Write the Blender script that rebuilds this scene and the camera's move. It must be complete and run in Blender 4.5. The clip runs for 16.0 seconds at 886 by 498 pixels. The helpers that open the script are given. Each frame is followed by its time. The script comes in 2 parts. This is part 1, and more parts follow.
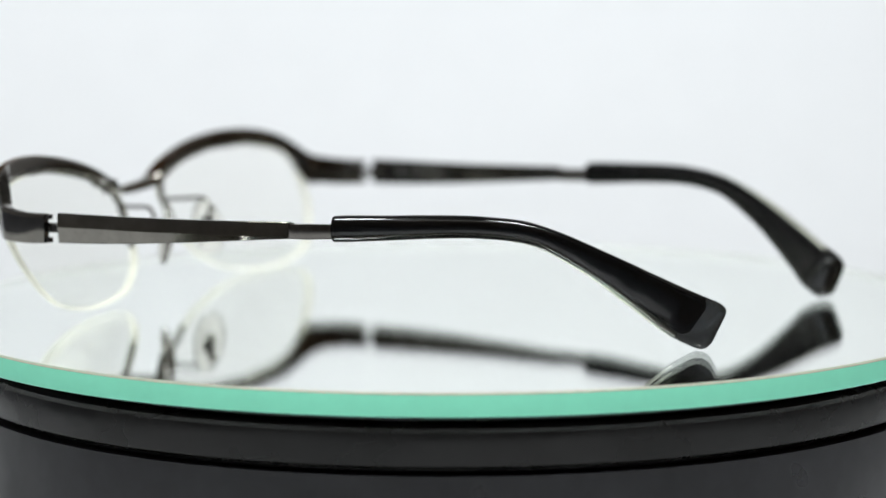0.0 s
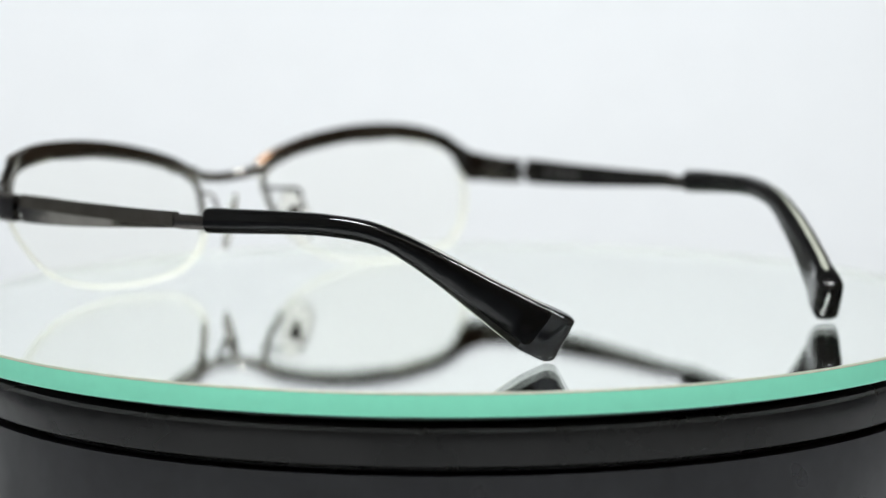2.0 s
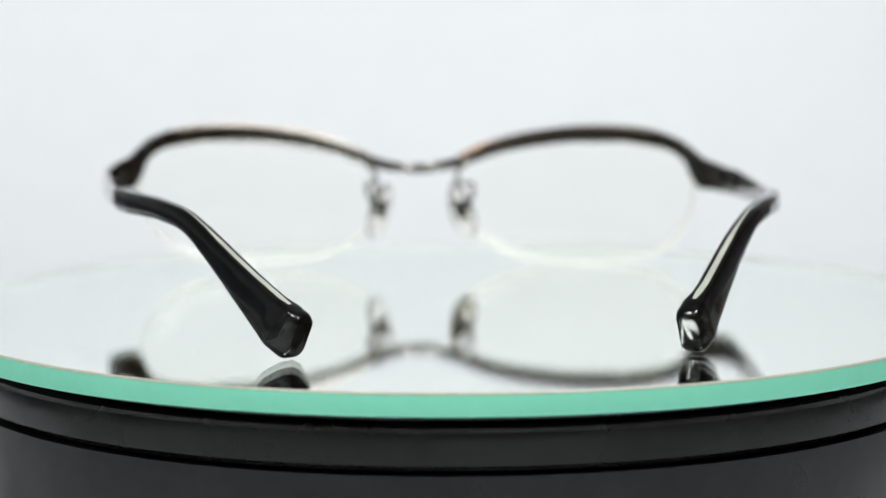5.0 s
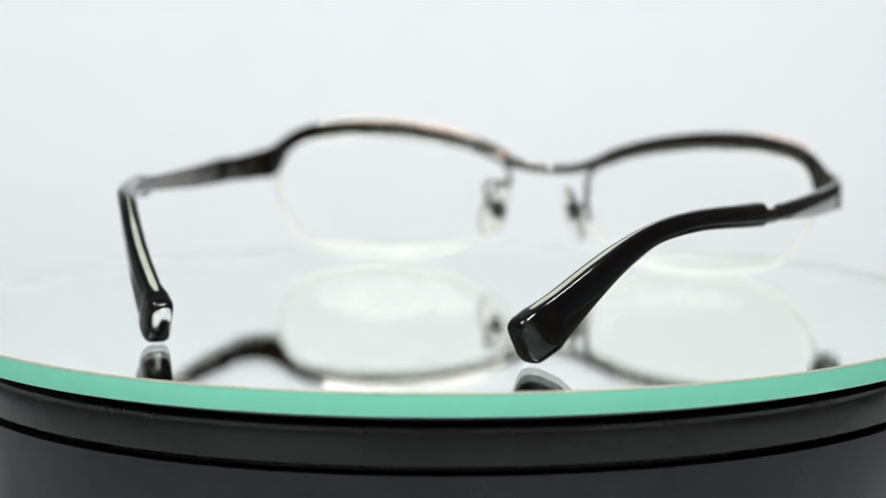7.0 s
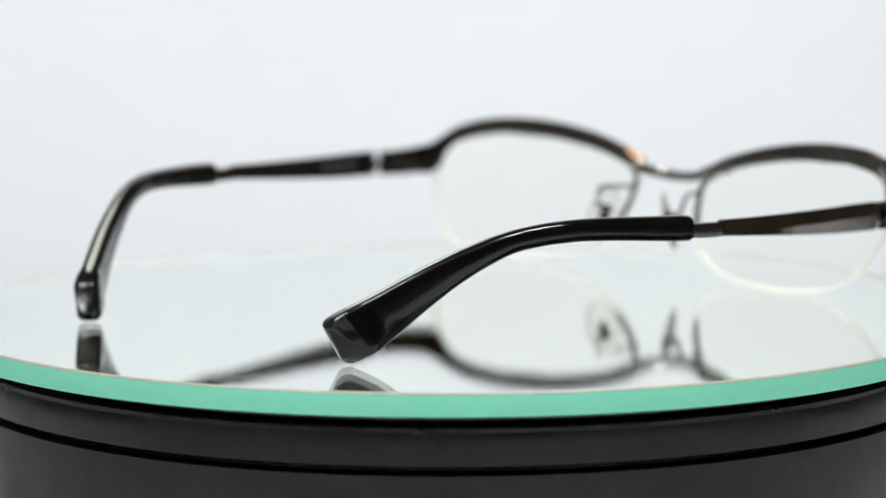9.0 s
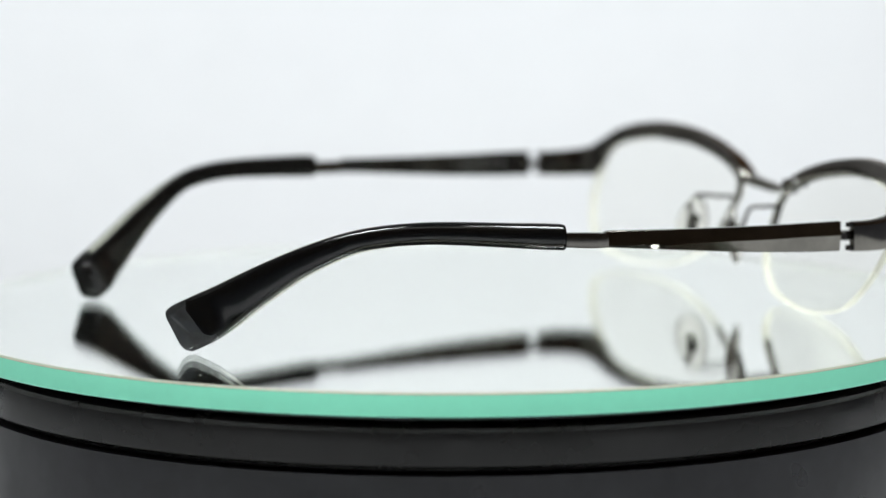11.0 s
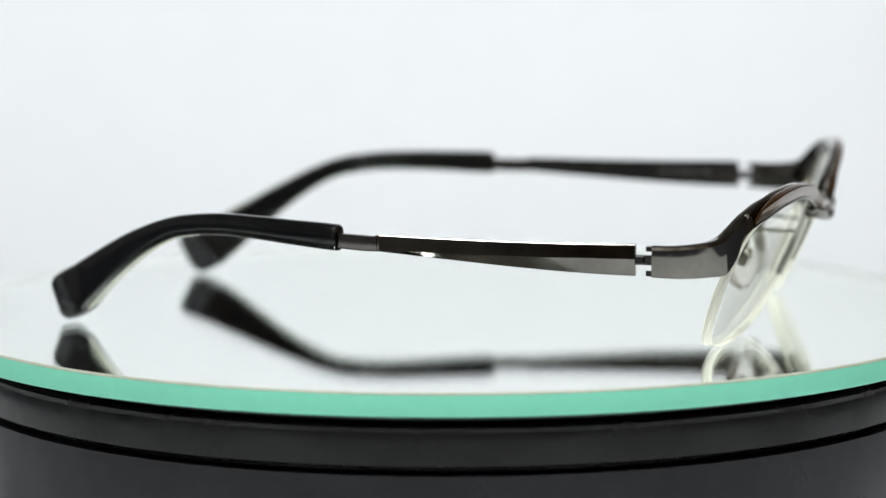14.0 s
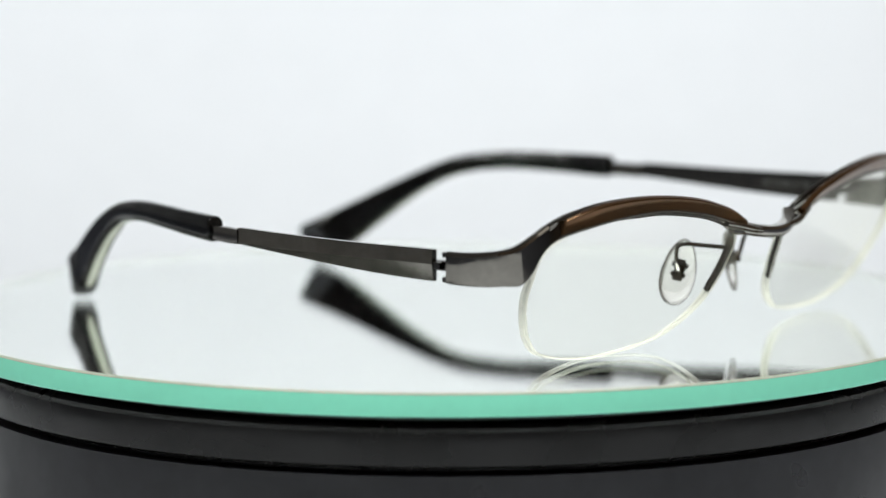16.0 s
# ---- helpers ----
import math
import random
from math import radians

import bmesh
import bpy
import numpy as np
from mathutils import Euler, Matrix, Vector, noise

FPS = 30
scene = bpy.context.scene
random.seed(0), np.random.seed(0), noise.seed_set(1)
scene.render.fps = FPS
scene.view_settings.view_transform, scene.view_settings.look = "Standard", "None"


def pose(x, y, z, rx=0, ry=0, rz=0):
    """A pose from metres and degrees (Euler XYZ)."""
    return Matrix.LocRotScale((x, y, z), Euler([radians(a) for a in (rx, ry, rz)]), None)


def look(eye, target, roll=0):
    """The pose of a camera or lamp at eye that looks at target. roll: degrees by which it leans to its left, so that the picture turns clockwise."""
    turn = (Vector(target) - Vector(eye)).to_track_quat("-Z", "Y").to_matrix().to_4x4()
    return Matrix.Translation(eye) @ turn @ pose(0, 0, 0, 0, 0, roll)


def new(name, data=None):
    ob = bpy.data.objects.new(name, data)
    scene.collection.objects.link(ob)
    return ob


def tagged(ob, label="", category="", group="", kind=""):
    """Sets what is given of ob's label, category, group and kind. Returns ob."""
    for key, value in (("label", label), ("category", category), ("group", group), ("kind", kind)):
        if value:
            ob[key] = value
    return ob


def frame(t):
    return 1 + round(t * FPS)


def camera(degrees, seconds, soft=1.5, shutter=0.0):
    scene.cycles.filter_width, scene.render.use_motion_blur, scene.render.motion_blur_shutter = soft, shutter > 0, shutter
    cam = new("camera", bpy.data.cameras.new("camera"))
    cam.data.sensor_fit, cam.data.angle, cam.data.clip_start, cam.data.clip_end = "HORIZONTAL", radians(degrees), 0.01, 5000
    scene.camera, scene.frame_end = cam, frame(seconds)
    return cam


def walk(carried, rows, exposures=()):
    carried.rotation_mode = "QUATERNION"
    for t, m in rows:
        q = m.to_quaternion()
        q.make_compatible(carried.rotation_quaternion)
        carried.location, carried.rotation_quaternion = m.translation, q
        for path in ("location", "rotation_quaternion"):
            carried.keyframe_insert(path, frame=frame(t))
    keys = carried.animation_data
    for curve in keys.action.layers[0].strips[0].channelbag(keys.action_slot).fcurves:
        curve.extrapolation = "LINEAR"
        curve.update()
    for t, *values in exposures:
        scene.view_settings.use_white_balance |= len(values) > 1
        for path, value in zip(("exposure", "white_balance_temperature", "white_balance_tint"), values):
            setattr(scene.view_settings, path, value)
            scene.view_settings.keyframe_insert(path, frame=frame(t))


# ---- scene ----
# The camera stands still before a turning display plate; lengths of the glasses are in millimetres, scaled by MM.
MM = 0.001
PLATE_Z = 0.06          # top of the glass plate
EYE = (0.0, -0.55169, PLATE_Z + 0.080034)
PITCH, YAW, ROLL = 7.1356, -0.1584, -0.1372   # degrees: down, to the right, lean
TURN_START, TURN_SPEED = -2.9553, -12.12881   # degrees, degrees per second
SECONDS = 16.0

cam = camera(17.806, SECONDS, soft=1.35)
cam.data.dof.use_dof = True
cam.data.dof.focus_distance = 0.489
cam.data.dof.aperture_fstop = 12.0


def camera_pose():
    p, w = radians(PITCH), radians(YAW)
    way = Vector((math.sin(w) * math.cos(p), math.cos(w) * math.cos(p), -math.sin(p)))
    return look(EYE, Vector(EYE) + way, ROLL)


walk(cam, [(0.0, camera_pose()), (SECONDS, camera_pose())],
     exposures=[(0.0, 0.07), (3.0, 0.06), (6.0, 0.02), (9.0, 0.03), (11.5, 0.08), (16.0, 0.07)])

# ---- light ----
world = bpy.data.worlds.new("room_air")
scene.world = world
world.use_nodes = True
world.node_tree.nodes["Background"].inputs["Color"].default_value = (0.75, 0.85, 1.0, 1)
world.node_tree.nodes["Background"].inputs["Strength"].default_value = 0.05


def area(name, eye, target, sx, sy, watts, colour):
    data = bpy.data.lights.new(name, "AREA")
    data.shape, data.size, data.size_y, data.energy, data.color = "RECTANGLE", sx, sy, watts, colour
    ob = new(name, data)
    ob.matrix_world = look(eye, target)
    return ob


area("overhead_lamp", (0.30, -0.26, 0.95), (0.0, -0.04, 0.05), 0.26, 0.26, 5.6, (0.95, 0.98, 0.98))
area("overhead_lamp", (-0.30, -0.26, 0.95), (0.0, -0.04, 0.05), 0.26, 0.26, 5.6, (0.95, 0.98, 0.98))
# unseen fill added to brighten the paper, aimed away from the glasses
area("backdrop_fill", (0.0, 0.26, 0.75), (0.0, 0.85, 0.70), 1.0, 0.12, 4.4, (0.935, 0.962, 1.0))
area("ceiling_lamp", (0.1, -1.75, 2.27), (0.1, -1.74, 0.0), 2.2, 0.85, 6.5, (1.0, 0.95, 0.86))

# ---- materials ----


def material(name, colour, rough=0.5, metal=0.0, grain=0.0, grain_scale=400.0, bump=0.0, bump_scale=900.0, transmit=0.0, ior=1.5,
             coat=0.0, rough_var=0.0, stain=0.0, stain_scale=30.0):
    m = bpy.data.materials.new(name)
    m.use_nodes = True
    nt = m.node_tree
    b = nt.nodes["Principled BSDF"]
    b.inputs["Base Color"].default_value = (*colour, 1)
    b.inputs["Roughness"].default_value = rough
    b.inputs["Metallic"].default_value = metal
    b.inputs["Transmission Weight"].default_value = transmit
    b.inputs["IOR"].default_value = ior
    b.inputs["Coat Weight"].default_value = coat
    b.inputs["Coat Roughness"].default_value = 0.05
    at = nt.nodes.new("ShaderNodeTexCoord")

    def noise_at(scale, detail):
        n = nt.nodes.new("ShaderNodeTexNoise")
        n.inputs["Scale"].default_value, n.inputs["Detail"].default_value = scale, detail
        nt.links.new(at.outputs["Object"], n.inputs["Vector"])
        return n

    if grain or stain:
        last = None
        for amount, scale, detail in ((grain, grain_scale, 4.0), (stain, stain_scale, 3.0)):
            if not amount:
                continue
            n = noise_at(scale, detail)
            r = nt.nodes.new("ShaderNodeMapRange")
            r.inputs["From Min"].default_value, r.inputs["From Max"].default_value = 0.3, 0.7
            r.inputs["To Min"].default_value, r.inputs["To Max"].default_value = 1 - amount, 1 + amount
            nt.links.new(n.outputs["Fac"], r.inputs["Value"])
            mul = nt.nodes.new("ShaderNodeVectorMath")
            mul.operation = "SCALE"
            if last is None:
                mul.inputs[0].default_value = colour
            else:
                nt.links.new(last, mul.inputs[0])
            nt.links.new(r.outputs["Result"], mul.inputs["Scale"])
            last = mul.outputs["Vector"]
        nt.links.new(last, b.inputs["Base Color"])
    if rough_var:
        n = noise_at(stain_scale * 3, 4.0)
        r = nt.nodes.new("ShaderNodeMapRange")
        r.inputs["From Min"].default_value, r.inputs["From Max"].default_value = 0.3, 0.7
        r.inputs["To Min"].default_value, r.inputs["To Max"].default_value = max(0.0, rough - rough_var), rough + rough_var
        nt.links.new(n.outputs["Fac"], r.inputs["Value"])
        nt.links.new(r.outputs["Result"], b.inputs["Roughness"])
    if bump:
        n = noise_at(bump_scale, 3.0)
        k = nt.nodes.new("ShaderNodeBump")
        k.inputs["Strength"].default_value, k.inputs["Distance"].default_value = bump, 0.0004
        nt.links.new(n.outputs["Fac"], k.inputs["Height"])
        nt.links.new(k.outputs["Normal"], b.inputs["Normal"])
    return m


PAPER = material("white_paper", (0.80, 0.82, 0.84), 0.85, grain=0.012, grain_scale=60, stain=0.012, stain_scale=4, bump=0.05, bump_scale=1500)
TABLE = material("slate_table_top", (0.085, 0.09, 0.11), 0.6, grain=0.12, grain_scale=30, stain=0.15, stain_scale=3)
# brown of two unseen walls, added to give the metal brown reflections
WALL_BROWN = material("brown_reflected_wall", (0.22, 0.16, 0.115), 0.6, grain=0.15, grain_scale=25, stain=0.2, stain_scale=3)
CEILING = material("pale_room_paint", (0.6, 0.6, 0.59), 0.9, grain=0.03, grain_scale=30)
GUNMETAL = material("gunmetal_plating", (0.19, 0.18, 0.162), 0.1, 1.0, grain=0.06, grain_scale=900, rough_var=0.04, stain=0.14, stain_scale=160, bump=0.12, bump_scale=130)
BRIGHT_METAL = material("polished_bright_metal", (0.42, 0.405, 0.37), 0.1, 1.0, grain=0.05, grain_scale=900, bump=0.02)
DARK_METAL = material("dark_hinge_metal", (0.16, 0.15, 0.14), 0.22, 1.0, grain=0.08, grain_scale=900, bump=0.03)
BROWN = material("brown_lacquer_inlay", (0.115, 0.058, 0.024), 0.17, 0.75, grain=0.18, grain_scale=260, coat=0.1, bump=0.03)
ACETATE = material("smoky_grey_acetate", (0.036, 0.037, 0.039), 0.09, 0.0, transmit=0.93, ior=1.49, stain=0.08, stain_scale=220, rough_var=0.03, bump=0.012)
ACETATE.node_tree.nodes["Principled BSDF"].inputs["Specular IOR Level"].default_value = 0.65
TIP_CORE = material("black_core_layer", (0.028, 0.03, 0.03), 0.7, grain=0.2, grain_scale=300)


def thin_clear(name, tint, gloss_least, gloss_tint):
    """A thin clear sheet: see-through with Fresnel gloss."""
    m = bpy.data.materials.new(name)
    m.use_nodes = True
    nt = m.node_tree
    nt.nodes.clear()
    out, mix = nt.nodes.new("ShaderNodeOutputMaterial"), nt.nodes.new("ShaderNodeMixShader")
    clear, gloss, rim = nt.nodes.new("ShaderNodeBsdfTransparent"), nt.nodes.new("ShaderNodeBsdfGlossy"), nt.nodes.new("ShaderNodeLayerWeight")
    clear.inputs["Color"].default_value = (*tint, 1)
    gloss.inputs["Roughness"].default_value = 0.0
    gloss.inputs["Color"].default_value = (*gloss_tint, 1)
    rim.inputs["Blend"].default_value = 0.5
    power, scale = nt.nodes.new("ShaderNodeMath"), nt.nodes.new("ShaderNodeMath")
    power.operation, scale.operation = "POWER", "MULTIPLY_ADD"
    power.inputs[1].default_value = 5.0
    scale.inputs[1].default_value, scale.inputs[2].default_value = 0.65, gloss_least
    nt.links.new(rim.outputs["Facing"], power.inputs[0])
    nt.links.new(power.outputs["Value"], scale.inputs[0])
    nt.links.new(scale.outputs["Value"], mix.inputs["Fac"])
    nt.links.new(clear.outputs["BSDF"], mix.inputs[1])
    nt.links.new(gloss.outputs["BSDF"], mix.inputs[2])
    nt.links.new(mix.outputs["Shader"], out.inputs["Surface"])
    return m


LENS = thin_clear("clear_lens_plastic", (0.998, 0.999, 0.988), 0.006, (1.0, 1.0, 0.86))


def frosted(name, colour, cover):
    """Ground plastic that scatters light to both sides and lets some straight through."""
    m = bpy.data.materials.new(name)
    m.use_nodes = True
    nt = m.node_tree
    nt.nodes.clear()
    out, mix, both = nt.nodes.new("ShaderNodeOutputMaterial"), nt.nodes.new("ShaderNodeMixShader"), nt.nodes.new("ShaderNodeMixShader")
    clear, front, back = nt.nodes.new("ShaderNodeBsdfTransparent"), nt.nodes.new("ShaderNodeBsdfDiffuse"), nt.nodes.new("ShaderNodeBsdfTranslucent")
    fine, at = nt.nodes.new("ShaderNodeTexNoise"), nt.nodes.new("ShaderNodeTexCoord")
    fine.inputs["Scale"].default_value = 500.0
    cover_map = nt.nodes.new("ShaderNodeMapRange")
    cover_map.inputs["To Min"].default_value, cover_map.inputs["To Max"].default_value = cover - 0.12, cover + 0.12
    for node in (front, back):
        node.inputs["Color"].default_value = (*colour, 1)
    both.inputs["Fac"].default_value = 0.5
    nt.links.new(at.outputs["Object"], fine.inputs["Vector"])
    nt.links.new(fine.outputs["Fac"], cover_map.inputs["Value"])
    nt.links.new(cover_map.outputs["Result"], mix.inputs["Fac"])
    nt.links.new(front.outputs["BSDF"], both.inputs[1])
    nt.links.new(back.outputs["BSDF"], both.inputs[2])
    nt.links.new(clear.outputs["BSDF"], mix.inputs[1])
    nt.links.new(both.outputs["Shader"], mix.inputs[2])
    nt.links.new(mix.outputs["Shader"], out.inputs["Surface"])
    return m


LENS_EDGE = frosted("frosted_lens_edge", (0.96, 0.955, 0.86), 0.82)
CORD = material("clear_nylon_cord", (0.92, 0.93, 0.86), 0.25, transmit=0.6, ior=1.5, grain=0.03, grain_scale=900)
CORD.node_tree.nodes["Principled BSDF"].inputs["Alpha"].default_value = 0.55
SILICONE = material("clear_silicone_pad", (0.97, 0.955, 0.91), 0.03, transmit=0.97, ior=1.3, stain=0.05, stain_scale=200, bump=0.03)
# opaque pale colour in place of light passing through clear acetate
PAINTED_GLOW = material("acetate_painted_lit", (0.54, 0.56, 0.48), 0.12, stain=0.1, stain_scale=200, coat=0.4)
PLATE_GLASS = material("clear_plate_glass", (0.985, 1.0, 0.99), 0.0, transmit=1.0, ior=1.5)
GREEN_EDGE = material("green_glass_edge", (0.28, 0.86, 0.62), 0.3, grain=0.015, grain_scale=500, stain=0.02, stain_scale=40)
EDGE_INSIDE = material("grey_edge_inside", (0.40, 0.42, 0.40), 0.6, grain=0.05, grain_scale=300)
DUST = material("pale_dust", (0.7, 0.7, 0.68), 0.9, grain=0.1, grain_scale=900)
PRINT = material("grey_print", (0.07, 0.07, 0.068), 0.5, grain=0.1, grain_scale=900)
GROUND_EDGE = material("ground_glass_arris", (0.55, 0.52, 0.42), 0.45, grain=0.1, grain_scale=600)
MIRROR = material("silver_mirror", (0.975, 1.0, 0.965), 0.0, 1.0)
BLACK = material("black_satin_plastic", (0.012, 0.012, 0.0145), 0.34, grain=0.2, grain_scale=300, rough_var=0.12, stain=0.25, stain_scale=14, bump=0.25, bump_scale=70)
BLACK.node_tree.nodes["Principled BSDF"].inputs["Specular IOR Level"].default_value = 0.38
PLATTER_BLACK = material("black_gloss_plastic", (0.007, 0.0065, 0.006), 0.24, grain=0.2, grain_scale=300, rough_var=0.12, stain=0.3, stain_scale=22, bump=0.35, bump_scale=60)
PLATTER_BLACK.node_tree.nodes["Principled BSDF"].inputs["Specular IOR Level"].default_value = 0.30
BLACK_MATT = material("matt_black_backing", (0.008, 0.008, 0.009), 0.7, grain=0.1, grain_scale=200)

# ---- building helpers ----


def link(name, bm, mats, parent=None, label=""):
    me = bpy.data.meshes.new(name)
    bmesh.ops.recalc_face_normals(bm, faces=bm.faces)
    if all(len(e.link_faces) == 2 for e in bm.edges) and bm.calc_volume(signed=True) < 0:
        bmesh.ops.reverse_faces(bm, faces=bm.faces)
    bm.to_mesh(me)
    bm.free()
    for m in mats if isinstance(mats, (list, tuple)) else (mats,):
        me.materials.append(m)
    ob = new(name, me)
    if parent:
        ob.parent = parent
    if label:
        tagged(ob, label)
    return ob


def part(name, bm, material_, parent, label=""):
    return link(name, bm, material_, parent, label)


def soften(bm, degrees=32):
    for f in bm.faces:
        f.smooth = True
    for e in bm.edges:
        if len(e.link_faces) == 2 and e.calc_face_angle(0) > radians(degrees):
            e.smooth = False
    return bm


def loft(rings, closed_path=False, caps=True):
    bm = bmesh.new()
    vs = [[bm.verts.new(p) for p in r] for r in rings]
    n, k = len(rings), len(rings[0])
    for i in range(n if closed_path else n - 1):
        a, b = vs[i], vs[(i + 1) % n]
        for j in range(k):
            bm.faces.new((a[j], a[(j + 1) % k], b[(j + 1) % k], b[j]))
    if caps and not closed_path:
        bm.faces.new(vs[0])
        bm.faces.new(vs[-1][::-1])
    bmesh.ops.recalc_face_normals(bm, faces=bm.faces)
    return bm


def lathe(profile, steps=192):
    """A ring or drum from (radius, z) pairs, a closed profile turned round z."""
    rings = []
    for i in range(steps):
        a = 2 * math.pi * i / steps
        rings.append([Vector((r * math.cos(a), r * math.sin(a), z)) for r, z in profile])
    return loft(rings, closed_path=True)


def spline(points, per=8):
    """Catmull-Rom through tuples of any length."""
    p = [np.array(q, float) for q in points]
    p = [2 * p[0] - p[1]] + p + [2 * p[-1] - p[-2]]
    out = []
    for i in range(1, len(p) - 2):
        for s in range(per):
            t = s / per
            a, b, c, d = p[i - 1:i + 3]
            out.append(0.5 * (2 * b + (c - a) * t + (2 * a - 5 * b + 4 * c - d) * t * t + (3 * b - a - 3 * c + d) * t ** 3))
    out.append(p[-2])
    return out


def rounded(w, h, r, seg=3):
    """A rounded rectangle round the origin as (u, v) pairs."""
    r = min(r, w / 2 * 0.999, h / 2 * 0.999)
    out = []
    for cx, cy, a0 in ((w / 2 - r, h / 2 - r, 0), (-w / 2 + r, h / 2 - r, 90), (-w / 2 + r, -h / 2 + r, 180), (w / 2 - r, -h / 2 + r, 270)):
        for i in range(seg + 1):
            a = radians(a0 + 90 * i / seg)
            out.append((cx + r * math.cos(a), cy + r * math.sin(a)))
    return out


def tube(points, radius, sides=10, caps=True):
    pts = [Vector(p) for p in points]
    rings = []
    normal = None
    for i, p in enumerate(pts):
        d = (pts[min(i + 1, len(pts) - 1)] - pts[max(i - 1, 0)]).normalized()
        if normal is None:
            normal = d.orthogonal().normalized()
        normal = (normal - d * normal.dot(d)).normalized()
        other = d.cross(normal)
        rad = radius(i / (len(pts) - 1)) if callable(radius) else radius
        rings.append([p + (normal * math.cos(2 * math.pi * j / sides) + other * math.sin(2 * math.pi * j / sides)) * rad for j in range(sides)])
    return loft(rings, caps=caps)


def box(x0, x1, y0, y1, z0, z1, bevel=0.0):
    bm = bmesh.new()
    bmesh.ops.create_cube(bm, size=1, matrix=Matrix.LocRotScale(((x0 + x1) / 2, (y0 + y1) / 2, (z0 + z1) / 2), None, (abs(x1 - x0), abs(y1 - y0), abs(z1 - z0))))
    if bevel:
        bmesh.ops.bevel(bm, geom=list(bm.edges), offset=bevel, segments=2, affect="EDGES", profile=0.5)
    return bm


# ---- the place: paper sweep and dim room ----


def build_sweep():
    prof = [(-0.42, 0.0), (0.0, 0.0), (0.45, 0.0)]
    for i in range(1, 13):
        a = radians(90 * i / 12)
        prof.append((0.45 + 0.35 * math.sin(a), 0.35 - 0.35 * math.cos(a)))
    prof += [(0.8, 0.45), (0.8, 0.55)]
    under = []
    for i, (y, z) in enumerate(prof):
        a, b = Vector(prof[max(i - 1, 0)]), Vector(prof[min(i + 1, len(prof) - 1)])
        d = (b - a).normalized()
        under.append((y + d.y * 0.0015, z - d.x * 0.0015))
    ring = prof + under[::-1]
    bm = loft([[Vector((x, y, z)) for y, z in ring] for x in (-0.32, 0.32)])
    ob = link("backdrop", soften(bm), PAPER)
    tagged(ob, "seamless white paper sweep curving up behind the turntable", "backdrop", kind="structure")


def build_room():
    z0, z1, x, y0, y1, t = -0.0055, 2.3, 1.25, -2.2, 1.4, 0.1
    for name, b, m, label in (
            ("floor", (-x, x, y0, y1, z0 - t, z0), TABLE, "dark slate table top under the paper sweep"),
            ("ceiling", (-x, x, y0, y1, z1, z1 + t), CEILING, "plain grey room ceiling"),
            ("wall_north", (-x, x, y1, y1 + t, z0, z1), CEILING, "plain light grey wall behind the paper"),
            # the south and east walls are unseen; their brown only shapes metal reflections
            ("wall_south", (-x, x, y0 - t, y0, z0, z1), WALL_BROWN, "unseen brown wall facing the paper, reflected in the metal"),
            ("wall_east", (x, x + t, y0, y1, z0, z1), WALL_BROWN, "unseen side wall, brown to tint reflections in the metal"),
            ("wall_west", (-x - t, -x, y0, y1, z0, z1), CEILING, "plain light grey side wall")):
        tagged(link(name, box(*b), m), label, name.split("_")[0], kind="structure")


# ---- turntable ----


def build_turntable():
    base = new("turntable")
    tagged(base, "round black plastic turntable base with a fine groove", "turntable")
    k = MM
    top = PLATE_Z
    drum = lathe([(0.02, 0.0018), (0.0945, 0.0018), (0.0953, 0.003), (0.0953, top - 14.85 * k), (0.0935, top - 14.86 * k), (0.02, top - 14.85 * k)])
    part("drum", soften(drum, 25), BLACK, base)
    platter = lathe([(0.02, -14.7 * k), (0.0925, -14.7 * k), (0.0925, -13.7 * k), (0.0946, -13.7 * k), (0.0953, -13.2 * k), (0.0956, -9.5 * k),
                     (0.0955, -7.6 * k), (0.0951, -6.9 * k), (0.0944, -6.5 * k), (0.0935, -6.3 * k), (0.02, -6.3 * k)])
    ring = part("platter", soften(platter, 25), PLATTER_BLACK, base, "glossy black turning platter rim")
    ring.location = (0, 0, top)
    return ring


def build_plate():
    plate = new("mirror_plate")
    tagged(plate, "round mirrored glass plate with a green polished edge", "mirror plate")
    plate.location = (0, 0, PLATE_Z)
    R, T = 0.1, 4.135 * MM
    # one glass block: clear flat faces, ground green edge
    g = lathe([(0.000002, 0.0), (R - 0.0003, 0.0), (R - 0.00025, -0.00004), (R - 0.00025, -T), (0.000002, -T)])
    for f in g.faces:
        if abs(f.normal.z) < 0.9 and f.calc_center_median().xy.length > 0.09:
            f.material_index = 1
        elif f.calc_center_median().z < -T / 2:
            f.material_index = 2
    glass = part("glass", soften(g, 20), [PLATE_GLASS, EDGE_INSIDE, MIRROR], plate, "clear glass disc silvered beneath")
    glass.visible_shadow = False
    edge = lathe([(R - 0.00022, -0.00008), (R - 0.00016, -0.00008), (R, -0.0004), (R, -T + 0.0002), (R - 0.0002, -T), (R - 0.00022, -T)])
    part("polished_edge", soften(edge), GREEN_EDGE, plate, "bright green glass edge")
    arris = lathe([(R - 0.00031, 0.00002), (R - 0.00024, 0.00002), (R + 0.00002, -0.00034), (R + 0.00002, -0.00040)], 192)
    part("arris", arris, GROUND_EDGE, plate, "pale ground arris")
    backing = lathe([(0.000002, -T - 0.0001), (0.0972, -T - 0.0001), (0.0968, -T - 0.0006), (0.093, -6.0 * MM), (0.0925, -6.1 * MM), (0.000002, -6.1 * MM)])
    part("backing", backing, BLACK_MATT, plate, "matt black backing disc")
    return plate


# ---- eyeglasses: x to the wearer's right, y forward, z up, millimetres ----
LEAN_Y = (-120.0, -104.0, -97.0, -85.0, -50.0)
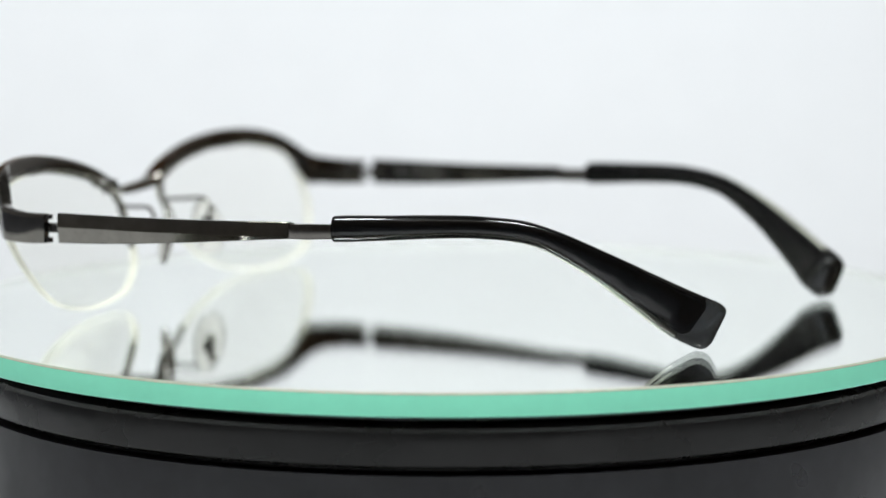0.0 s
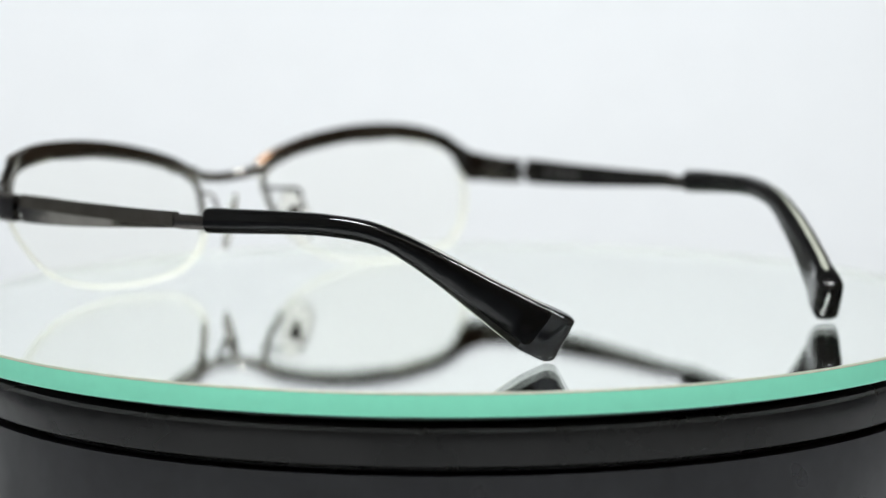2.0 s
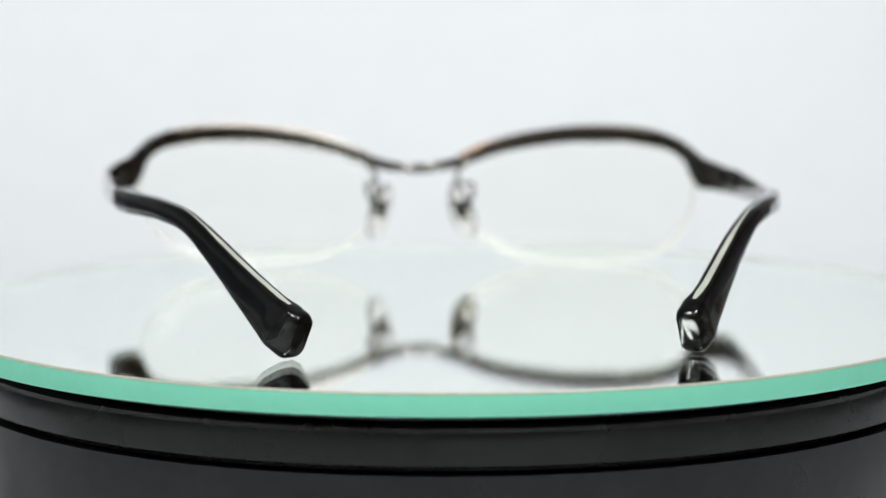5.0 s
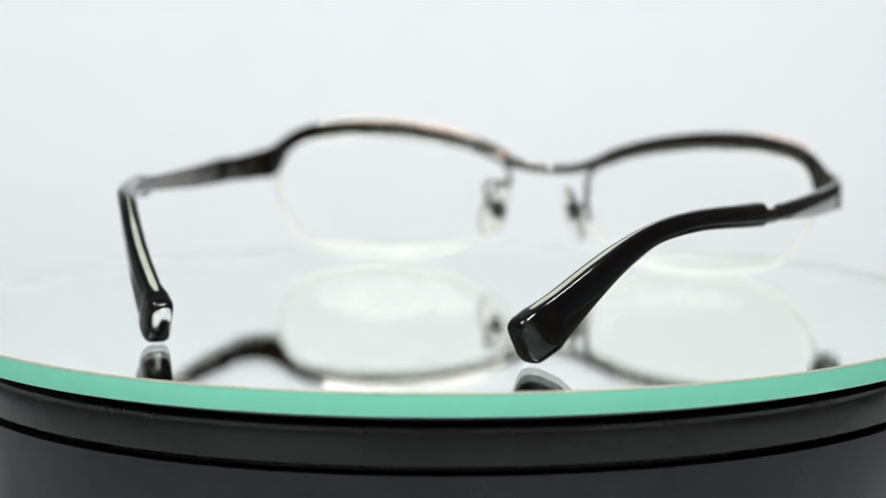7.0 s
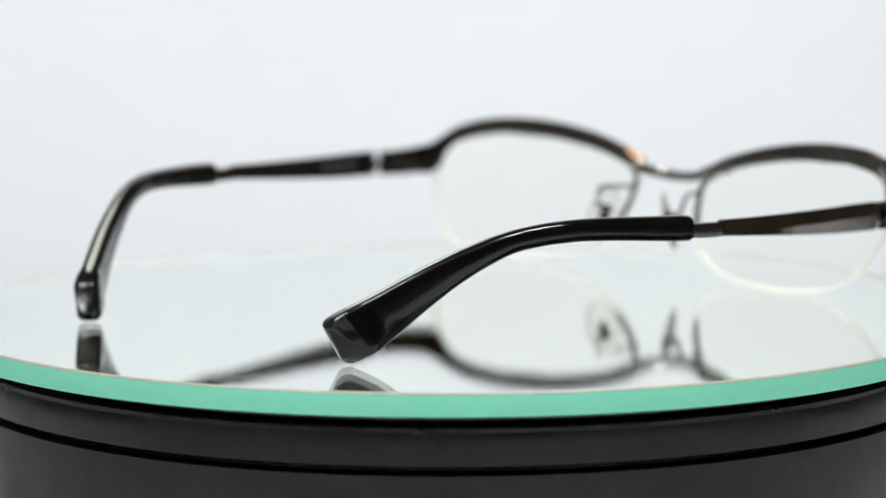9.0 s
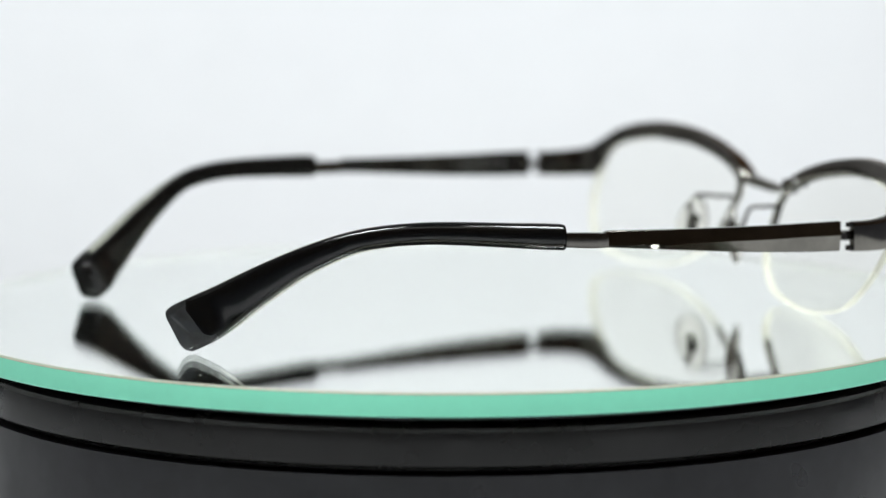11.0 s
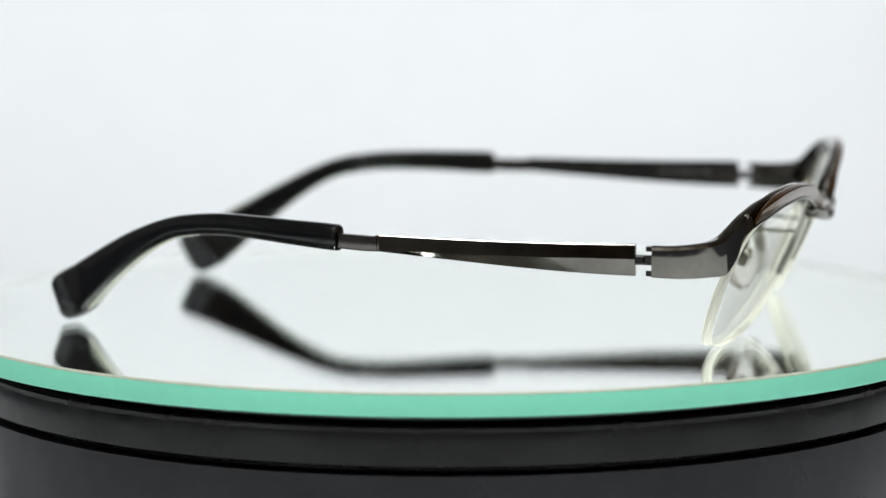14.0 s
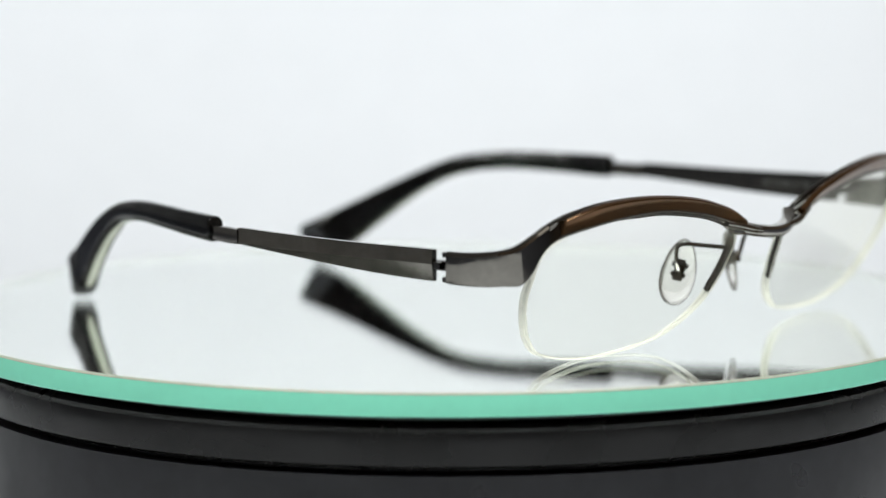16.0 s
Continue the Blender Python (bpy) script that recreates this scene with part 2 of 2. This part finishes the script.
LEAN_W = (0.0, -0.3, -0.1, 0.7, 1.0)


def settle(v, side):
    """Mirror to the side, add the slight lean of the worn frame, and go over to metres."""
    x, y, z = v[0] * side, v[1], v[2]
    return Vector((x, y, z - 0.0133 * x * float(np.interp(y, LEAN_Y, LEAN_W)))) * MM


def front_y(x, z, off=0.0):
    """The curved and tilted face of the front."""
    return 22.95 - x * x / 600.0 + 0.44 * (z - 22.0) - (z - 14.0) ** 2 / 300.0 + off


def settled(bm, side):
    for v in bm.verts:
        v.co = settle(v.co, side)
    return bm


TOP_EDGE = [(61.0, 17.3), (61.2, 19.9), (60.2, 22.2), (58.4, 23.6), (54.0, 25.1), (45.0, 26.4), (39.0, 26.8), (32.0, 26.5), (21.0, 24.8), (13.4, 22.6), (10.0, 20.8), (8.4, 18.3)]
LOW_EDGE = [(8.5, 16.0), (9.0, 13.0), (10.3, 9.3), (12.5, 6.4), (16.3, 3.8), (21.9, 1.65), (31.8, 0.58), (41.5, 0.72), (51.3, 2.7), (56.3, 6.1), (59.4, 10.5), (60.9, 14.3)]
BROW_TOP = [(63.2, 24.0), (62.0, 25.0), (58.6, 27.2), (52.0, 29.25), (43.5, 29.9), (34.0, 29.5), (23.5, 27.9), (15.0, 25.5), (9.8, 23.0)]


def chamfered(w, h, r, cut):
    """A rounded rectangle whose outer upper corner is cut flat."""
    cut = min(cut, h * 0.45, w * 0.7)
    return [(w / 2, h / 2 - cut), (w / 2 - cut * 0.35, h / 2 - cut * 0.3), (w / 2 - cut, h / 2)] + rounded(w, h, r, 2)[3:]


def bar(stations, thick, radius=0.35, seg=2, cut=0.0):
    """Loft from (top point, bottom point) stations; thick is the size across, in the horizontal normal of the path."""
    rings = []
    mids = [(Vector(a) + Vector(b)) / 2 for a, b in stations]
    for i, (a, b) in enumerate(stations):
        a, b = Vector(a), Vector(b)
        d = (mids[min(i + 1, len(mids) - 1)] - mids[max(i - 1, 0)]).normalized()
        up = (a - b)
        h = up.length
        up.normalize()
        across = d.cross(up).normalized()
        t = thick[i] if isinstance(thick, (list, tuple)) else thick
        rings.append([mids[i] + across * u + up * v for u, v in (chamfered(t, h, radius, cut) if cut else rounded(t, h, radius, seg))])
    return loft(rings)


def stations_from(rows, per=6):
    return [((r[0], r[1], r[2]), (r[3], r[4], r[5])) for r in spline(rows, per)]


def build_lens(side, parent):
    edge = spline([*TOP_EDGE, *LOW_EDGE, TOP_EDGE[0]], 5)[:-1]
    c = np.mean(edge, axis=0)
    half = 1.1
    bm = bmesh.new()
    layers = []
    for s in (1, -1):
        rings = []
        for k in (1.0, 0.985, 0.75, 0.45, 0.15):
            ring = []
            for q in edge:
                x, z = c + (q - c) * k
                inset = half if k < 1 else half * 0.8
                ring.append(bm.verts.new((x, front_y(x, z, s * inset), z)))
            rings.append(ring)
        mid = bm.verts.new((c[0], front_y(c[0], c[1], s * half), c[1]))
        n = len(edge)
        for a, b in zip(rings, rings[1:]):
            for j in range(n):
                f = bm.faces.new((a[j], a[(j + 1) % n], b[(j + 1) % n], b[j]))
                f.smooth = True
        for j in range(n):
            bm.faces.new((rings[-1][j], rings[-1][(j + 1) % n], mid)).smooth = True
        layers.append(rings[0])
    n = len(edge)
    groove = [bm.verts.new((*(lambda x, z: (x, front_y(x, z), z))(*(c + (q - c) * 0.985)),)) for q in edge]
    for a, b in ((layers[0], groove), (groove, layers[1])):
        for j in range(n):
            bm.faces.new((a[j], a[(j + 1) % n], b[(j + 1) % n], b[j])).material_index = 1
    ob = part("lens", soften(settled(bm, side), 15), [LENS, LENS_EDGE], parent, "clear demo lens with frosted edge")
    ob.visible_shadow = False
    cord = spline([TOP_EDGE[0], *LOW_EDGE[::-1][:-2]][:], 5)
    pts = [(x, front_y(x, z), z) for x, z in [c + (np.array(q) - c) * 0.993 for q in cord]]
    string = part("nylon_cord", soften(settled(tube(pts, 0.28, 8), side)), CORD, ob, "clear nylon cord in the lens groove")
    string.visible_shadow = False


def build_rim(side, parent):
    rows = []
    pts = spline([*TOP_EDGE[5:], *LOW_EDGE[:3]], 6)
    n = len(pts)
    for i, q in enumerate(pts):
        d = pts[min(i + 1, n - 1)] - pts[max(i - 1, 0)]
        d = d / np.linalg.norm(d)
        out = np.array([d[1], -d[0]]) * -1
        h = 0.75 if q[1] > 20 else 0.85
        lo, hi = q + out * 0.12, q + out * h
        if i < 5:
            hi = q + out * (0.2 + 0.1 * i)
        if i > n - 3:
            hi = q + out * 0.6
        rows.append(((hi[0], front_y(*hi), hi[1]), (lo[0], front_y(*lo), lo[1])))
    part("rim", soften(settled(bar(rows, 1.3, 0.25), side)), DARK_METAL, parent, "thin dark metal half rim above the lens")


def build_end_piece(side, parent):
    rows = [(67.2, 2.3, 21.9, 67.2, 2.3, 16.5), (66.9, 6.0, 21.9, 66.9, 6.0, 16.35), (66.0, 9.6, 22.2, 66.0, 9.4, 16.35), (64.9, 12.0, 22.6, 64.7, 11.8, 16.5),
            (63.0, 13.4, 23.2, 62.4, 13.6, 16.6), (61.0, 14.9, 24.7, 60.9, 15.0, 18.7), (59.0, 16.4, 26.4, 59.5, 16.2, 21.9), (56.0, 18.2, 28.0, 57.1, 17.8, 24.0),
            (52.0, 20.2, 28.9, 52.2, 19.6, 25.5), (47.5, 21.6, 29.25, 47.5, 21.0, 26.15), (42.5, 22.6, 29.2, 42.5, 21.9, 26.7), (37.0, 23.2, 28.6, 37.0, 22.6, 26.9)]
    st = stations_from(rows, 6)
    n = len(st)
    thick = [float(np.interp(i / (n - 1), (0, 0.5, 0.72, 1), (1.5, 2.3, 1.3, 0.4))) for i in range(n)]
    part("end_piece", soften(settled(bar(st, thick, 0.3, cut=0.75), side), 24), GUNMETAL, parent, "polished gunmetal end piece sweeping into the brow")


def build_trim(side, parent):
    pts = spline(BROW_TOP[1:], 6)
    low = spline([(60.9, 22.2), (58.4, 23.8), (52.3, 25.5), (44.0, 26.5), (34.0, 26.65), (23.0, 25.1), (14.4, 22.9), (9.9, 21.4)], 6)
    n = len(pts)
    face, lip, foot = [], [], []
    for i, (a, b) in enumerate(zip(pts, low)):
        b = b - np.array((0.0, 0.5 * min(1.0, i / 12)))
        off = float(np.interp(i / (n - 1), (0, 0.12, 0.3, 0.8, 1), (-0.9, 0.1, 0.5, 0.8, 1.9)))
        face.append(((a[0], front_y(*a, off + 0.3), a[1] - 0.3), (b[0], front_y(*b, off + 0.3), b[1] + 0.85)))
        foot.append(((b[0], front_y(*b, off + 0.3), b[1] + 1.0), (b[0], front_y(*b, off + 0.3), b[1] + 0.2)))
        back = min(off - 0.6, 0.0) - 0.2
        lip.append(((a[0], front_y(*a, back - 0.55), a[1] - 0.25), (b[0], front_y(*b, back), b[1] + 1.2)))
    trim = part("brow_trim", soften(settled(bar(face[7:], [min(1.2, 0.5 + 0.14 * i) for i in range(n - 7)], 0.24, 3), side)), BROWN, parent, "brown lacquered brow trim with metal lip")
    part("carrier", soften(settled(bar(lip[5:], 0.8, 0.2), side)), GUNMETAL, trim, "metal carrier behind the inlay")
    part("lower_lip", soften(settled(bar(foot[7:], [min(1.1, 0.45 + 0.13 * i) for i in range(n - 7)], 0.24, 3), side)), GUNMETAL, trim, "dark metal lip under the inlay")
    lug = box(8.4, 10.4, 22.0, 24.2, 19.9, 21.7, 0.35)
    part("lug", settled(lug, side), BRIGHT_METAL, trim, "polished lug holding the bridge")


def build_bridge(parent):
    rows = []
    for s in np.linspace(-1, 1, 33):
        x = 9.6 * s
        z = 19.8 + 1.7 * s * s
        y = 25.3 - 3.2 * s * s
        h = 1.05 + 0.25 * abs(s) ** 3
        rows.append(((x, y + 0.1, z + h), (x, y - 0.1, z - h)))
    for side in (1, -1):
        pts = spline([(14.0, front_y(14.0, 22.4, 0.9), 22.4), (10.6, 24.6, 21.6), (8.0, 25.3, 20.9), (5.4, 25.3, 20.4), (3.4, 24.9, 20.1)], 5)
        part("bridge_arm", soften(settled(tube(pts, lambda k: 0.85 - 0.35 * k, 12), side)), BRIGHT_METAL, parent, "curved polished metal arm from brow to bridge")
    part("bridge", soften(settled(bar(rows, 2.4, 0.6, 3), 1)), BRIGHT_METAL, parent, "arched polished metal bridge")


def build_pad(side, parent):
    top, low = Vector((6.7, 10.4, 17.9)), Vector((10.6, 9.6, 6.1))
    axis = (top - low)
    length = axis.length
    axis.normalize()
    normal = Vector((-0.70, -0.71, -0.12))
    normal = (normal - axis * normal.dot(axis)).normalized()
    wide = axis.cross(normal).normalized()
    c = (top + low) / 2
    bm = bmesh.new()
    n, m = 28, 9
    rings = []
    for i in range(1, m):
        lat = math.pi * i / m - math.pi / 2
        ring = []
        for j in range(n):
            a = 2 * math.pi * j / n
            u = math.cos(a) * math.cos(lat) ** 0.6
            v = math.sin(a) * math.cos(lat) ** 0.6
            w = 3.3 * (1 - 0.16 * u)
            ring.append(bm.verts.new(c + axis * u * length / 2 + wide * v * w + normal * (math.sin(lat) * 0.95 + 0.5 * (u * u + v * v) * -0.6)))
        rings.append(ring)
    for a, b in zip(rings, rings[1:]):
        for j in range(n):
            bm.faces.new((a[j], a[(j + 1) % n], b[(j + 1) % n], b[j]))
    bm.faces.new(rings[0])
    bm.faces.new(rings[-1][::-1])
    pad = part("nose_pad", soften(settled(bm, side), 60), SILICONE, parent, "clear silicone nose pad")
    pad.visible_shadow = False
    core = bmesh.new()
    turn = Matrix((wide, axis, normal)).transposed().to_4x4()
    for du, dv, su, sv, sn in ((0, 0, 1.9, 4.0, 0.6), (0, 0.9, 3.0, 1.0, 0.6), (0, -0.9, 2.8, 0.9, 0.6), (0, 0.2, 1.5, 1.8, 2.3)):
        at = Matrix.Translation(c + wide * du + axis * (dv + 0.4) - normal * (0.0 if sn < 2 else 1.0)) @ turn
        bmesh.ops.create_cube(core, size=1, matrix=at @ Matrix.Diagonal((su, sv, sn, 1)))
    bmesh.ops.bevel(core, geom=list(core.edges), offset=0.18, segments=1, affect="EDGES")
    part("pad_fitting", settled(core, side), GUNMETAL, pad, "dark metal fitting in the pad")
    p0 = (8.8, front_y(8.8, 17.3, -0.7), 17.3)
    arm = spline([p0, (10.0, 16.0, 17.5), (11.2, 13.6, 17.7), (11.7, 12.1, 17.3), (11.5, 11.4, 15.9), (11.0, 11.2, 14.3), (c - normal * 1.6)[:]], 6)
    part("pad_arm", soften(settled(tube(arm, 0.4, 10), side)), GUNMETAL, pad, "bent gunmetal pad arm")


def build_hinge(side, parent):
    bm = box(65.2, 66.6, -4.2, 6.8, 18.4, 20.1, 0.2)
    leaf = part("hinge", settled(bm, side), DARK_METAL, parent, "dark steel hinge")
    part("tongue", settled(box(66.9, 67.8, -0.7, 0.9, 18.7, 20.0, 0.12), side), GUNMETAL, leaf)
    part("prong", settled(box(66.5, 67.6, 1.3, 2.5, 20.9, 21.75, 0.12), side), GUNMETAL, leaf)
    part("prong", settled(box(66.5, 67.6, 1.3, 2.5, 16.65, 17.6, 0.12), side), GUNMETAL, leaf)
    for z0, z1 in ((17.6, 18.5), (18.6, 19.8), (19.9, 20.8)):
        k = tube([(65.0, 4.6, z0), (65.0, 4.6, z1)], 1.1, 16)
        part("knuckle", soften(settled(k, side)), DARK_METAL, leaf)
    part("screw", soften(settled(tube([(65.0, 4.6, 20.8), (65.0, 4.6, 21.1)], 0.7, 12), side)), GUNMETAL, leaf)


def build_temple(side, parent):
    rows = [(67.4, -0.5, 22.1, 67.4, -0.5, 16.7), (67.3, -6.0, 22.1, 67.3, -6.0, 16.8), (67.0, -14.0, 22.0, 67.0, -14.0, 17.1), (66.5, -24.0, 22.0, 66.5, -24.0, 17.7),
            (65.8, -35.0, 22.1, 65.8, -35.0, 18.5), (64.9, -45.9, 22.3, 64.9, -45.9, 19.3)]
    st = stations_from(rows, 5)
    rings = []
    for i, (p, q) in enumerate(st):
        p, q = Vector(p), Vector(q)
        k = i / (len(st) - 1)
        h = p.z - q.z
        d = (Vector(st[min(i + 1, len(st) - 1)][0]) - Vector(st[max(i - 1, 0)][0]))
        out = Vector((-d.y, d.x, 0)).normalized()
        ridge = q.z + h * float(np.interp(k, (0, 0.3, 0.6, 0.85, 1), (0.54, 0.52, 0.42, 0.24, 0.14)))
        mid = (p + q) / 2
        prof = ((0.50, p.z - 0.18), (0.36, p.z), (-0.52, p.z), (-0.65, p.z - 0.15), (-0.65, q.z + 0.15), (-0.5, q.z), (0.1, q.z), (0.22, q.z + 0.12), (0.68, ridge), (0.66, ridge + 0.12))
        rings.append([Vector((mid.x, mid.y, 0)) + out * u + Vector((0, 0, v)) for u, v in prof])
    temple = part("temple", soften(settled(loft(rings), side), 9), GUNMETAL, parent, "flat tapering gunmetal temple arm with a ridge")
    for k, w in enumerate((1.6, 0.9, 1.9, 1.2, 1.5)):
        y = -7.5 - 2.3 * k
        x = float(np.interp(-y, (0, 6, 14, 24), (67.4, 67.3, 67.0, 66.5))) - 0.68
        part("printed_mark", settled(box(x - 0.03, x + 0.05, y - w / 2, y + w / 2, 19.3, 20.1), side), PRINT, temple)
    neck = [(64.7, -46.3, 21.9, 64.7, -46.3, 19.3), (64.2, -49.5, 22.0, 64.2, -49.5, 19.3), (63.2, -55.0, 22.1, 63.2, -55.0, 19.6)]
    part("neck", soften(settled(bar(stations_from(neck, 4), 1.5, 0.2), side)), DARK_METAL, temple, "narrow neck before the sleeve")
    stepb = [(64.9, -45.8, 22.15, 64.9, -45.8, 19.35), (64.75, -46.6, 22.15, 64.75, -46.6, 19.35)]
    part("shoulder", soften(settled(bar(stations_from(stepb, 2), 0.9, 0.1), side)), DARK_METAL, temple)

    bend = (63.3, 61.1, 58.6, 55.7, 52.8, 50.3, 47.6, 44.9, 42.1, 39.2, 36.4, 34.0) if side > 0 else (63.3, 61.1, 58.4, 55.2, 52.0, 49.3, 46.3, 43.1, 39.5, 35.7, 32.3, 29.4)

    def sx(y):
        return float(np.interp(-y, (53, 63, 71, 79, 85, 90, 95, 100, 105, 110, 114, 118), bend))

    pairs = [(-53.5, 23.55, -53.5, 18.95), (-57.0, 23.75, -57.0, 19.1), (-63.0, 23.9, -63.0, 19.5), (-71.0, 24.1, -70.5, 19.95), (-78.0, 24.0, -77.0, 20.1), (-84.9, 23.2, -82.5, 19.6), (-90.5, 21.6, -87.5, 18.3),
             (-96.0, 19.25, -92.2, 15.9), (-101.0, 16.8, -97.0, 12.7), (-106.0, 14.1, -101.5, 9.0), (-110.5, 11.6, -105.5, 5.5), (-114.0, 9.7, -109.2, 2.6), (-116.4, 8.4, -112.4, 0.7)]
    if side < 0:
        pairs = [tuple(v if k % 2 else min(v, -85) * 0.925 - 85 * 0.075 if v < -85 else v for k, v in enumerate(p)) for p in pairs]
    rings = []
    rows = spline(pairs, 6)
    thick = np.interp(np.linspace(0, 1, len(rows)), (0, 0.3, 0.6, 0.87, 0.93, 1), (3.7, 3.5, 3.4, 3.5, 4.5, 4.9))

    def section(a, b, t, soft=1.5):
        """a, b: (y, z) of the upper and lower edge."""
        p, q = Vector((sx(a[0]), a[0], a[1])), Vector((sx(b[0]), b[0], b[1]))
        mid, up = (p + q) / 2, p - q
        h = up.length
        up.normalize()
        slope = (sx(mid.y - 1) - sx(mid.y + 1)) / 2
        along = Vector((slope, -1, 0)).normalized()
        across = Vector((-along.y, along.x, 0)).normalized()
        return [mid + across * u + up * v for u, v in rounded(t, h, soft, 4)]

    first = rows[0]
    for inset, dy in ((0.45, 0.0), (0.12, -0.15), (0.0, -0.45)):
        rings.append(section((first[0] + dy, first[1] - inset), (first[2] + dy, first[3] + inset), thick[0] - 2 * inset))
    lift = np.interp(np.linspace(0, 1, len(rows)), (0, 0.38, 0.5, 0.8, 0.92, 1), (0, 0, 0.28, 0.32, 0.0, 0.0))
    for i, q in enumerate(rows):
        rows[i] = np.array((q[0], q[1], q[2] - 0.45 * lift[i], q[3] + lift[i]))
    for i, (r, t) in enumerate(zip(rows[1:], thick[1:])):
        rings.append(section((r[0], r[1]), (r[2], r[3]), t, float(np.interp(i / len(rows), (0, 0.45, 0.6, 0.9, 1), (1.5, 1.4, 0.9, 0.9, 1.6)))))
    pull = (lambda v: v) if side > 0 else (lambda v: v * 0.925 - 85 * 0.075)
    for (ya, za, yb, zb), t in (((-116.9, 8.0, -113.3, 0.28), 4.6), ((-117.35, 7.5, -114.2, 0.4), 4.2), ((-117.5, 7.1, -114.7, 0.75), 3.6)):
        rings.append(section((pull(ya), za), (pull(yb), zb), t, 1.4))
    sleeve = part("temple_tip", soften(settled(loft(rings), side), 40), ACETATE, temple, "glossy smoky black acetate temple tip")
    # clear layer as an opaque strip; the light through it is painted pale
    strip = []
    for i in range(int(len(rows) * 0.42), int(len(rows) * 0.93)):
        r, k = rows[i], i / len(rows)
        a, c = np.array((r[0], r[1])), np.array((r[2], r[3]))
        way = (a - c) / np.linalg.norm(a - c)
        w = float(np.interp(k, (0.42, 0.6, 0.86, 0.93), (0.3, 1.5, 1.8, 0.8)))
        strip.append(section(a + way * 0.04, c - way * (0.05 + 0.7 * lift[i]), w, 0.45))
    part("clear_layer", soften(settled(loft(strip), side), 40), PAINTED_GLOW, sleeve, "clear layer between the black sides of the tip, light through it painted pale")
    n = int(len(rows) * 0.955)
    inner = []
    for i in range(1, n):
        r, t = rows[i], thick[i]
        shrink = 0.085 if i < n - 1 else 0.16
        a, c = np.array((r[0], r[1])), np.array((r[2], r[3]))
        inner.append(section(a + (c - a) * shrink, c + (a - c) * (shrink + 0.05), t * 0.82, 0.8))
    part("core_layer", soften(settled(loft(inner), side), 40), TIP_CORE, sleeve, "black core showing through the smoky tip")
    return temple


def build_glasses():
    g = new("eyeglasses")
    tagged(g, "half-rim eyeglasses in gunmetal with brown brow and black tips, standing open", "eyeglasses")
    for side in (1, -1):
        build_end_piece(side, g)
        build_rim(side, g)
        build_trim(side, g)
        build_lens(side, g)
        build_pad(side, g)
        build_hinge(side, g)
        build_temple(side, g)
    build_bridge(g)
    return g


def build_dust():
    rng = random.Random(7)
    bm = bmesh.new()
    for i in range(46):
        a, r = rng.uniform(0, 2 * math.pi), 0.098 * math.sqrt(rng.random())
        w, l = rng.uniform(0.00004, 0.00009), rng.uniform(0.00008, 0.0003)
        m = Matrix.LocRotScale((r * math.cos(a), r * math.sin(a), 0.00003), Euler((0, 0, rng.uniform(0, 6.28))), (l, w, 0.00004))
        bmesh.ops.create_cube(bm, size=1, matrix=m)
    ob = link("dust", bm, DUST)
    ob.location = (0, 0, PLATE_Z)
    tagged(ob, "fine pale dust specks lying on the mirror plate", "dust", kind="stuff")
    return ob


build_sweep()
build_room()
dust_specks = build_dust()
platter_ring = build_turntable()
plate_disc = build_plate()
glasses = build_glasses()


def motions():
    """Platter, plate and glasses turn together at a steady speed."""
    at = Vector((-45.488, 16.556, 0.0)) * MM
    discs, riders = [], []
    for i in range(65):
        t = SECONDS * i / 64
        a = TURN_START + TURN_SPEED * t
        turn = pose(0, 0, PLATE_Z, 0, 0, a)
        discs.append((t, turn))
        riders.append((t, turn @ pose(at.x, at.y, 0.00005, 0, 0, 69.516)))
    walk(plate_disc, discs)
    walk(dust_specks, discs)
    walk(platter_ring, discs)
    walk(glasses, riders)


motions()
